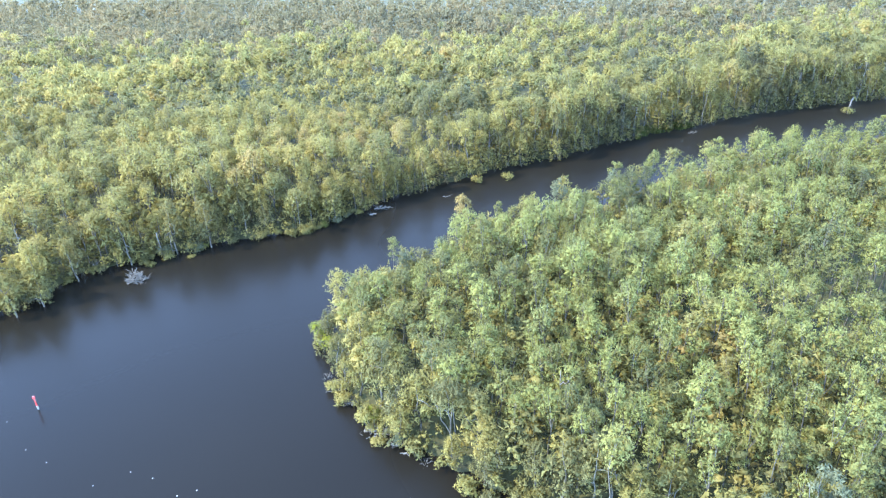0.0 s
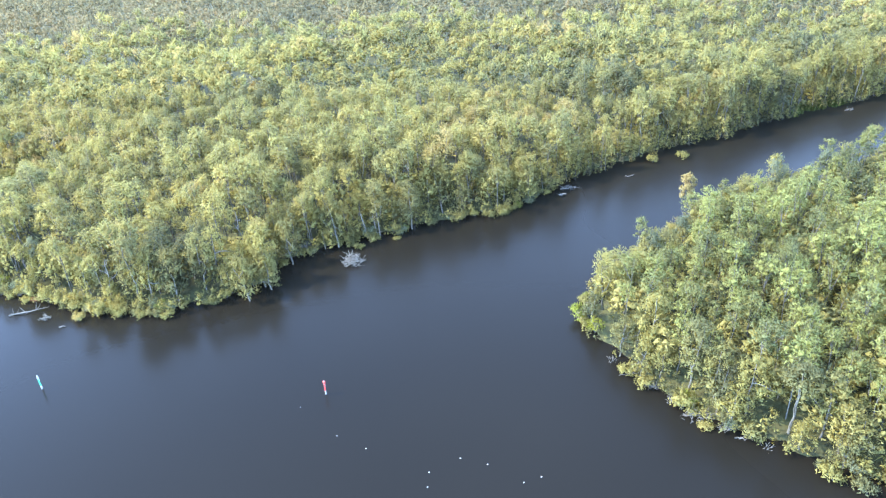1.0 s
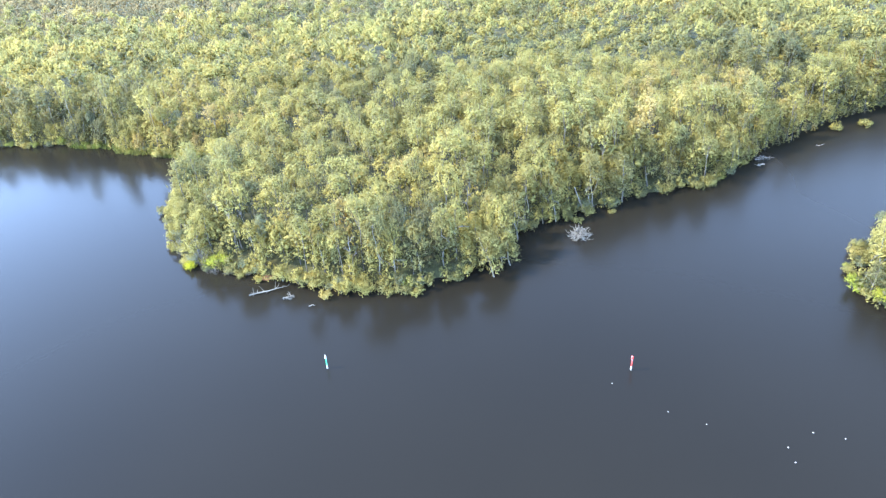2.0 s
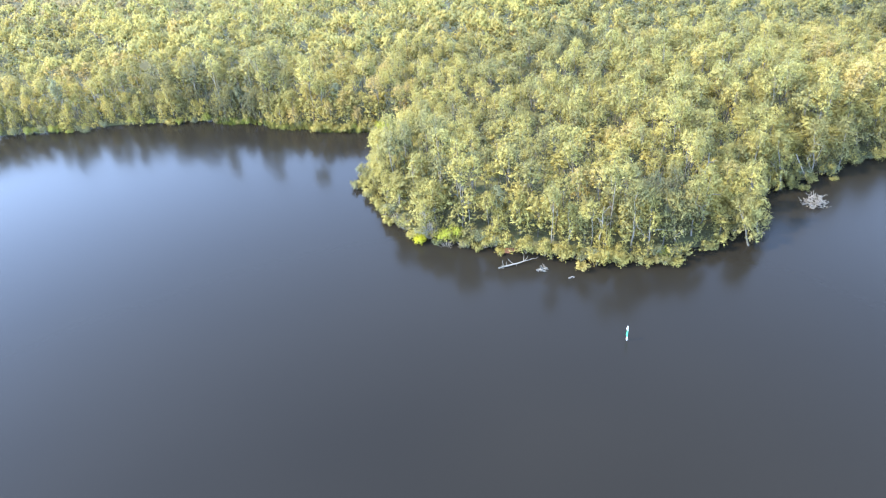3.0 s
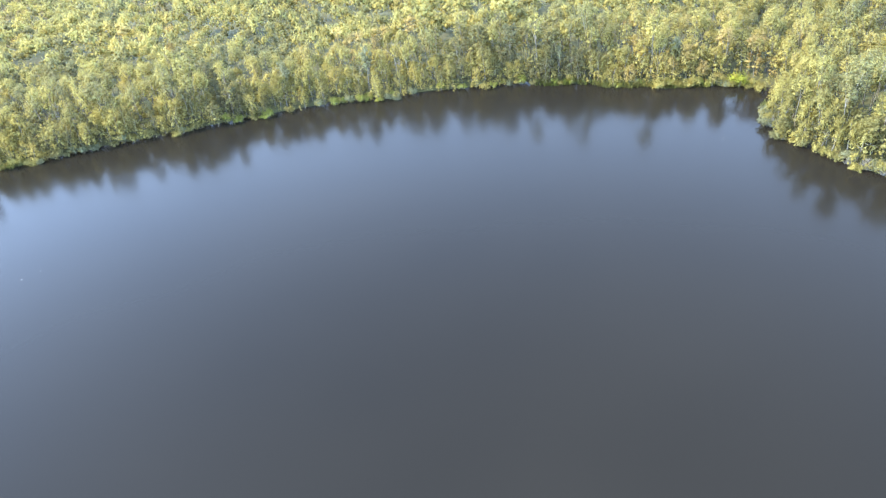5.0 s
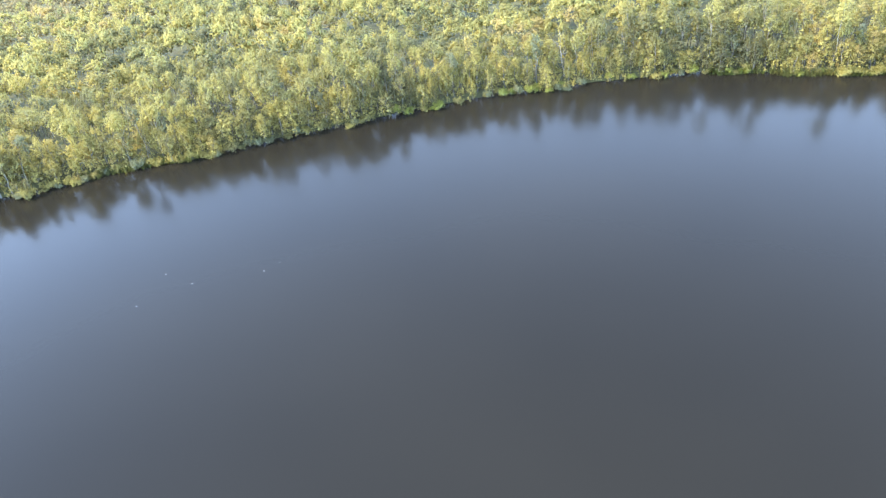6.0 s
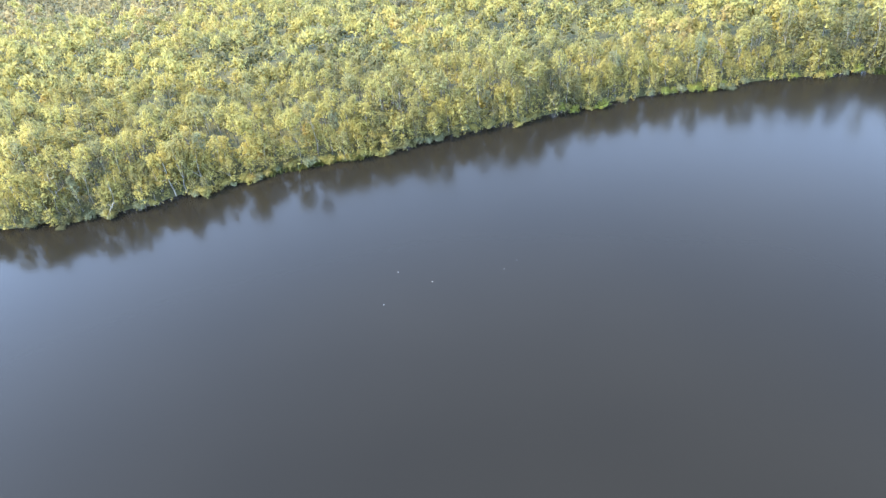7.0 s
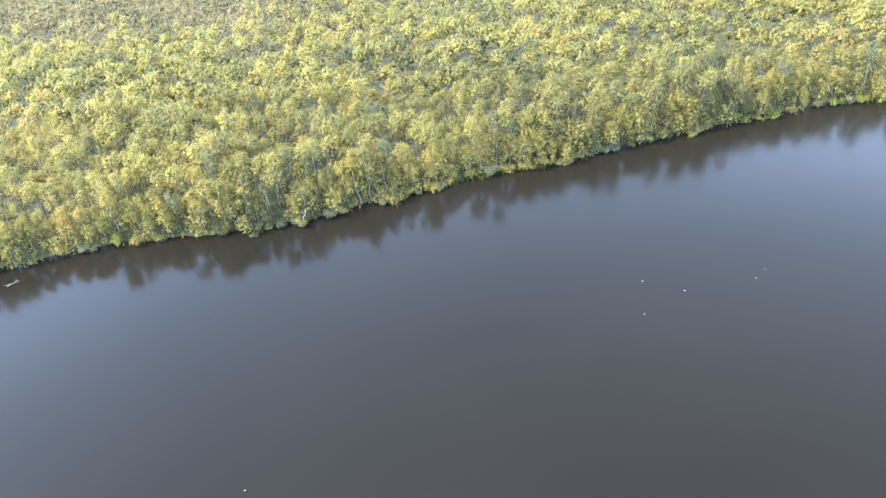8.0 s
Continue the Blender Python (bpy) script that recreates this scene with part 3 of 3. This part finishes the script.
rx, ry = plots(rng, -300, -122, 130, 165, 0.9)
rd = land(rx, ry)
ok = (rd > -0.9) & (rd < 0.6) & (wave(rx * 0.13, ry * 0.13) > 0.15)
sedge("sedge_by_the_cove", "light green sedge fringing the cove shore", rx[ok], ry[ok], 1.0)
rx, ry = plots(rng, 46, 62, 164, 178, 0.9)
rd = land(rx, ry)
ok = (rd > -1.2) & (rd < 1.8)
sedge("sedge_by_the_channel", "pale green sedge on the channel bank", rx[ok], ry[ok], 0.9)

# ---- channel markers ----


def lathe(profile, sides=14):
    """Vertices and triangles of a turned solid from (radius, z) pairs."""
    verts = [(r * math.cos(2 * math.pi * k / sides), r * math.sin(2 * math.pi * k / sides), z) for r, z in profile for k in range(sides)]
    tris = []
    for i in range(len(profile) - 1):
        for k in range(sides):
            a, b2 = i * sides + k, i * sides + (k + 1) % sides
            tris += [a, b2, b2 + sides, a, b2 + sides, a + sides]
    top = (len(profile) - 1) * sides
    for k in range(1, sides - 1):
        tris += [top, top + k, top + k + 1]
    return np.array(verts, float), np.array(tris)


def box(sx, sy, sz, z):
    v = np.array([(x * sx / 2, y * sy / 2, z + h * sz) for h in (0, 1) for x, y in ((-1, -1), (1, -1), (1, 1), (-1, 1))], float)
    t = [0, 2, 1, 0, 3, 2, 4, 5, 6, 4, 6, 7, 0, 1, 5, 0, 5, 4, 1, 2, 6, 1, 6, 5, 2, 3, 7, 2, 7, 6, 3, 0, 4, 3, 4, 7]
    return v, np.array(t)


def marker(x, y, colour, word, lean):
    ob = thing("channel_marker", pose(x, y, 0, lean, 0, 12), f"{word} and white channel marker pile standing in the river", "channel marker", "channel markers")
    v, t = lathe([(0.10, -2.0), (0.10, 0.52), (0.09, 0.56)])
    part("pile_base", mesh_from("pile_base", v, t, 3, WHITE), ob, "white painted pile base")
    v, t = lathe([(0.08, 0.50), (0.08, 1.72), (0.07, 1.76)])
    part("pile", mesh_from("pile", v, t, 3, colour), ob, f"{word} painted pile")
    v, t = lathe([(0.09, 1.58), (0.09, 1.64), (0.082, 1.66)])
    part("band", mesh_from("band", v, t, 3, WHITE), ob, "white reflective band")
    if word == "red":
        v, t = lathe([(0.15, 1.74), (0.15, 2.06), (0.13, 2.09)])
    else:
        v, t = lathe([(0.14, 1.74), (0.13, 1.80), (0.05, 2.06)])
    part("topmark", mesh_from("topmark", v, t, 3, colour if word == "red" else WHITE), ob, f"{word if word == 'red' else 'pale'} topmark")
    v, t = lathe([(0.05, 2.02), (0.06, 2.08), (0.06, 2.16), (0.03, 2.20)], 10)
    part("lantern", mesh_from("lantern", v, t, 3, WHITE), ob, "small white lantern")
    v, t = box(0.03, 0.14, 0.16, 1.34)
    part("number_board", mesh_from("number_board", v + (0.10, 0, 0), t, 3, WHITE), ob, "plain white board")


marker(-53.55, 67.6, RED, "red", 1.5)
marker(-91.1, 70.25, GREEN, "green", -1.0)

# ---- driftwood and dead wood ----


def branch_part(rng, name, ob, a, b2, r0, r1, n=5, wobble=0.1, sides=6):
    v, t = tube(crooked(rng, a, b2, n, wobble), np.linspace(r0, r1, n + 1), sides)
    return part(name, mesh_from(name, v, t, 3, DEAD), ob)


def heap(rng, x, y, wide, deep, tall, n, label):
    """A heap of bleached branches lodged in the water."""
    ob = thing("driftwood_heap", pose(x, y, 0, 0, 0, rng.uniform(-15, 15)), label, "driftwood")
    for i in range(n):
        a, q = rng.uniform(0, 6.283), rng.uniform(-1, 1, 2)
        dome = max(0.0, 1 - 0.8 * float(q @ q))
        start = np.array((q[0] * wide * 0.38, q[1] * deep * 0.38, tall * 0.75 * dome * rng.uniform(0.1, 1.0) - 0.1))
        end = start + np.array((math.cos(a) * wide * rng.uniform(0.10, 0.30), math.sin(a) * deep * rng.uniform(0.10, 0.30), rng.uniform(-0.35, 0.45) * tall))
        branch_part(rng, "branch", ob, start, end, rng.uniform(0.04, 0.08), 0.02, 4, 0.10, 5)
    branch_part(rng, "log", ob, (-wide * 0.45, 0, 0.05), (wide * 0.4, deep * 0.1, 0.15), 0.13, 0.06, 5, 0.06)


heap(rng, -54.4, 100.4, 4.2, 3.2, 2.3, 130, "heap of bleached driftwood branches lodged in the river")
heap(rng, -9.5, 61.8, 3.4, 2.4, 1.6, 60, "bleached tangled roots of a fallen tree on the bank")
heap(rng, -99.4, 86.6, 1.9, 1.4, 1.3, 20, "small bleached root clump standing out of the water")
heap(rng, -14.6, 127.0, 3.8, 2.2, 1.1, 30, "low bleached driftwood tangle by the channel bank")
heap(rng, -18.8, 128.6, 2.8, 1.8, 1.0, 18, "low bleached driftwood tangle by the channel bank")
heap(rng, -95.6, 84.2, 0.9, 0.5, 0.35, 5, "few thin drowned twigs breaking the water surface")
heap(rng, -127.9, 116.0, 1.3, 1.0, 0.7, 8, "dark drowned branches beside the peninsula shore")
heap(rng, 60.6, 167.6, 2.6, 1.6, 1.2, 12, "grey driftwood tangle off the channel bank")


def dead_shrub(rng, x, y, wide, tall, n):
    """A grey dead shrub: many thin bare twigs from one foot."""
    ob = thing("dead_shrub", Matrix.Translation(at_ground(x, y)), "bare grey twiggy dead shrub on the river bank", "dead shrub", "dead shrubs")
    for i in range(n):
        a, f = i * 2.4 + rng.uniform(-0.4, 0.4), math.sqrt((i + 0.5) / n)
        end = np.array((math.cos(a) * wide * 0.5 * f, math.sin(a) * wide * 0.5 * f, tall * (1 - 0.55 * f) * rng.uniform(0.7, 1.1)))
        branch_part(rng, "twig", ob, (end[0] * 0.12, end[1] * 0.12, -0.2), end, 0.05, 0.02, 4, 0.10, 4)


for x, y, wide, tall, n in (
    (-115.8, 97.4, 3.8, 3.6, 46), (-113.0, 94.9, 2.6, 1.3, 26), (-110.4, 94.5, 2.6, 1.2, 26), (-107.4, 93.8, 2.2, 1.1, 20), (-14.5, 70.1, 2.4, 1.3, 24),
    (-13.4, 67.2, 2.4, 1.0, 22), (-11.6, 64.4, 2.2, 1.2, 22), (-7.2, 59.6, 2.0, 1.0, 18), (-3.6, 56.8, 1.8, 0.9, 16), (-122.6, 105.0, 2.4, 1.6, 24), (-119.4, 100.6, 3.2, 2.4, 36), (-121.0, 102.8, 3.0, 2.2, 32), (-127.6, 121.4, 3.0, 2.8, 34), (-17.2, 72.6, 1.8, 1.0, 16), (-63.0, 104.6, 2.2, 1.8, 20),
):
    dead_shrub(rng, x, y, wide, tall, n)


def fallen_log(rng, a, b2, r0, r1, twigs, label):
    a, b2 = np.array(a, float), np.array(b2, float)
    ob = thing("fallen_log", Matrix.Translation(a), label, "log")
    along = b2 - a
    branch_part(rng, "stem", ob, (0, 0, 0), along, r0, r1, 7, 0.07, 8)
    for i in range(twigs):
        at = along * rng.uniform(0.05, 0.95)
        way = rng.normal(0, 1, 3) * (1, 1, 0.7) + (0, 0, 0.35)
        branch_part(rng, "twig", ob, at, at + way / np.linalg.norm(way) * rng.uniform(0.4, 1.3), 0.05, 0.015, 3, 0.06, 4)


fallen_log(rng, (-105.6, 87.6, 0.10), (-100.6, 89.0, 0.38), 0.13, 0.05, 12, "bleached fallen log lying in the shallows")
fallen_log(rng, (-16.9, 124.0, 0.05), (-15.6, 123.9, 0.35), 0.2, 0.12, 2, "short white stump of driftwood in the river")
fallen_log(rng, (-369.0, 114.6, 0.05), (-367.0, 115.2, 0.55), 0.09, 0.03, 5, "thin bleached branch sticking out of the water")
fallen_log(rng, (-6.6, 58.3, 0.05), (-5.4, 58.0, 0.2), 0.09, 0.04, 2, "thin bleached branch floating near the bank")
fallen_log(rng, (-16.9, 69.4, 0.05), (-14.6, 69.4, 0.4), 0.03, 0.05, 3, "thin bleached branch reaching out from the bank")
fallen_log(rng, (-2.4, 131.8, 0.03), (-0.8, 132.0, 0.1), 0.1, 0.06, 1, "pale stick floating in the channel")
fallen_log(rng, (104.5, 178.5, 0.6), (111.5, 189.5, 1.5), 0.12, 0.26, 5, "fallen pale trunk leaning out over the channel")
fallen_log(rng, (-53.8, 110.2, 4.2), (-52.2, 107.4, 0.1), 0.10, 0.05, 6, "bare grey branch hanging from the bank into the water")
fallen_log(rng, (-51.8, 110.8, 3.6), (-50.8, 108.2, 0.1), 0.08, 0.04, 5, "bare grey branch hanging from the bank into the water")
fallen_log(rng, (-320.6, 126.4, 2.6), (-321.6, 123.8, 0.6), 0.08, 0.03, 5, "bare bent branch drooping from the bank")
fallen_log(rng, (-83.5, 88.0, 0.2), (-80.2, 86.4, 0.4), 0.10, 0.04, 4, "bleached dead branch drooping from the bank")
shrub(rng, "leaf", Vector((104.6, 178.6, 0.2)), 3.2, 2.2)


def dead_tree(rng, x, y, tall):
    ob = thing("dead_tree", Matrix.Translation(at_ground(x, y)), "bare bleached dead tree among the leafy crowns", "dead tree", "dead trees")
    line = crooked(rng, (0, 0, -0.4), (rng.normal(0, 0.6), rng.normal(0, 0.6), tall), 6, 0.16)
    v, t = tube(line, np.linspace(0.16, 0.04, 7), 6)
    part("trunk", mesh_from("trunk", v, t, 3, DEAD), ob)
    for k in range(7):
        base = np.array(line[3 + k % 3])
        way = np.array((math.cos(k * 2.4), math.sin(k * 2.4), rng.uniform(0.4, 1.2)))
        branch_part(rng, "limb", ob, base, base + way * rng.uniform(1.0, 2.0), 0.07, 0.02, 4, 0.12, 5)


for x, y, tall in ((-90.5, 90.6, 7.0), (-330.5, 128.5, 8.0), (-72.5, 101.0, 9.5), (12.0, 60.0, 9.5), (-196.0, 162.0, 10.0), (-2.0, 141.5, 6.5), (8.0, 149.0, 8.0), (-110.0, 101.0, 7.0), (-116.2, 98.8, 4.0), (-268.0, 147.0, 9.0)):
    dead_tree(rng, x, y, tall)


def mound(name, x, y, wide, deep, tall, mat, label):
    """A low uneven mound of soil on the bank."""
    verts, rings, sides = [(0, 0, tall)], 4, 16
    for i in range(1, rings + 1):
        for k in range(sides):
            a, f = 2 * math.pi * k / sides, i / rings
            wob = 1 + 0.2 * math.sin(3 * a + 1) + 0.1 * math.sin(7 * a)
            verts.append((wide / 2 * f * wob * math.cos(a), deep / 2 * f * wob * math.sin(a), tall * (1 - f * f) - 0.1 * f))
    tris = [c for k in range(sides) for c in (0, 1 + k, 1 + (k + 1) % sides)]
    for i in range(rings - 1):
        for k in range(sides):
            a, b2 = 1 + i * sides + k, 1 + i * sides + (k + 1) % sides
            tris += [a, a + sides, b2 + sides, a, b2 + sides, b2]
    ob = new(name, mesh_from(name, np.array(verts), tris, 3, mat))
    ob.location = (x, y, 0.12)
    return tagged(ob, label, "soil")


mound("bank_soil", -103.8, 92.3, 2.8, 1.2, 0.4, REDSOIL, "bare rusty orange soil on the eroded bank")

# ---- foam flecks on the water ----
FLECKS = [
    (-56.3, 65.3), (-40.3, 54.5), (-28.4, 53.5), (-47.5, 58.2), (-34.0, 55.4), (-30.3, 52.8), (-40.4, 52.5), (-51.1, 60.3), (-36.9, 56.4),
    (-271.4, 90.4), (-264.5, 94.7), (-254.0, 96.0), (-269.4, 98.0), (-251.9, 97.9), (-137.6, 118.9), (-320.3, 67.6),
]
for x, y in FLECKS:
    k = float(rng.uniform(0.75, 1.25))
    v, t = lathe([(0.075 * k, -0.02), (0.068 * k, 0.02), (0.04 * k, 0.04)], 9)
    v = v * (1.25, 0.8, 1) + rng.normal(0, 0.012, v.shape)
    ob = new("foam_fleck", mesh_from("foam_fleck", v, t, 3, FOAM))
    ob.matrix_basis = pose(x, y, 0, 0, 0, float(rng.uniform(0, 180)))
    tagged(ob, "small fleck of white foam floating on dark water", "foam", "foam flecks")
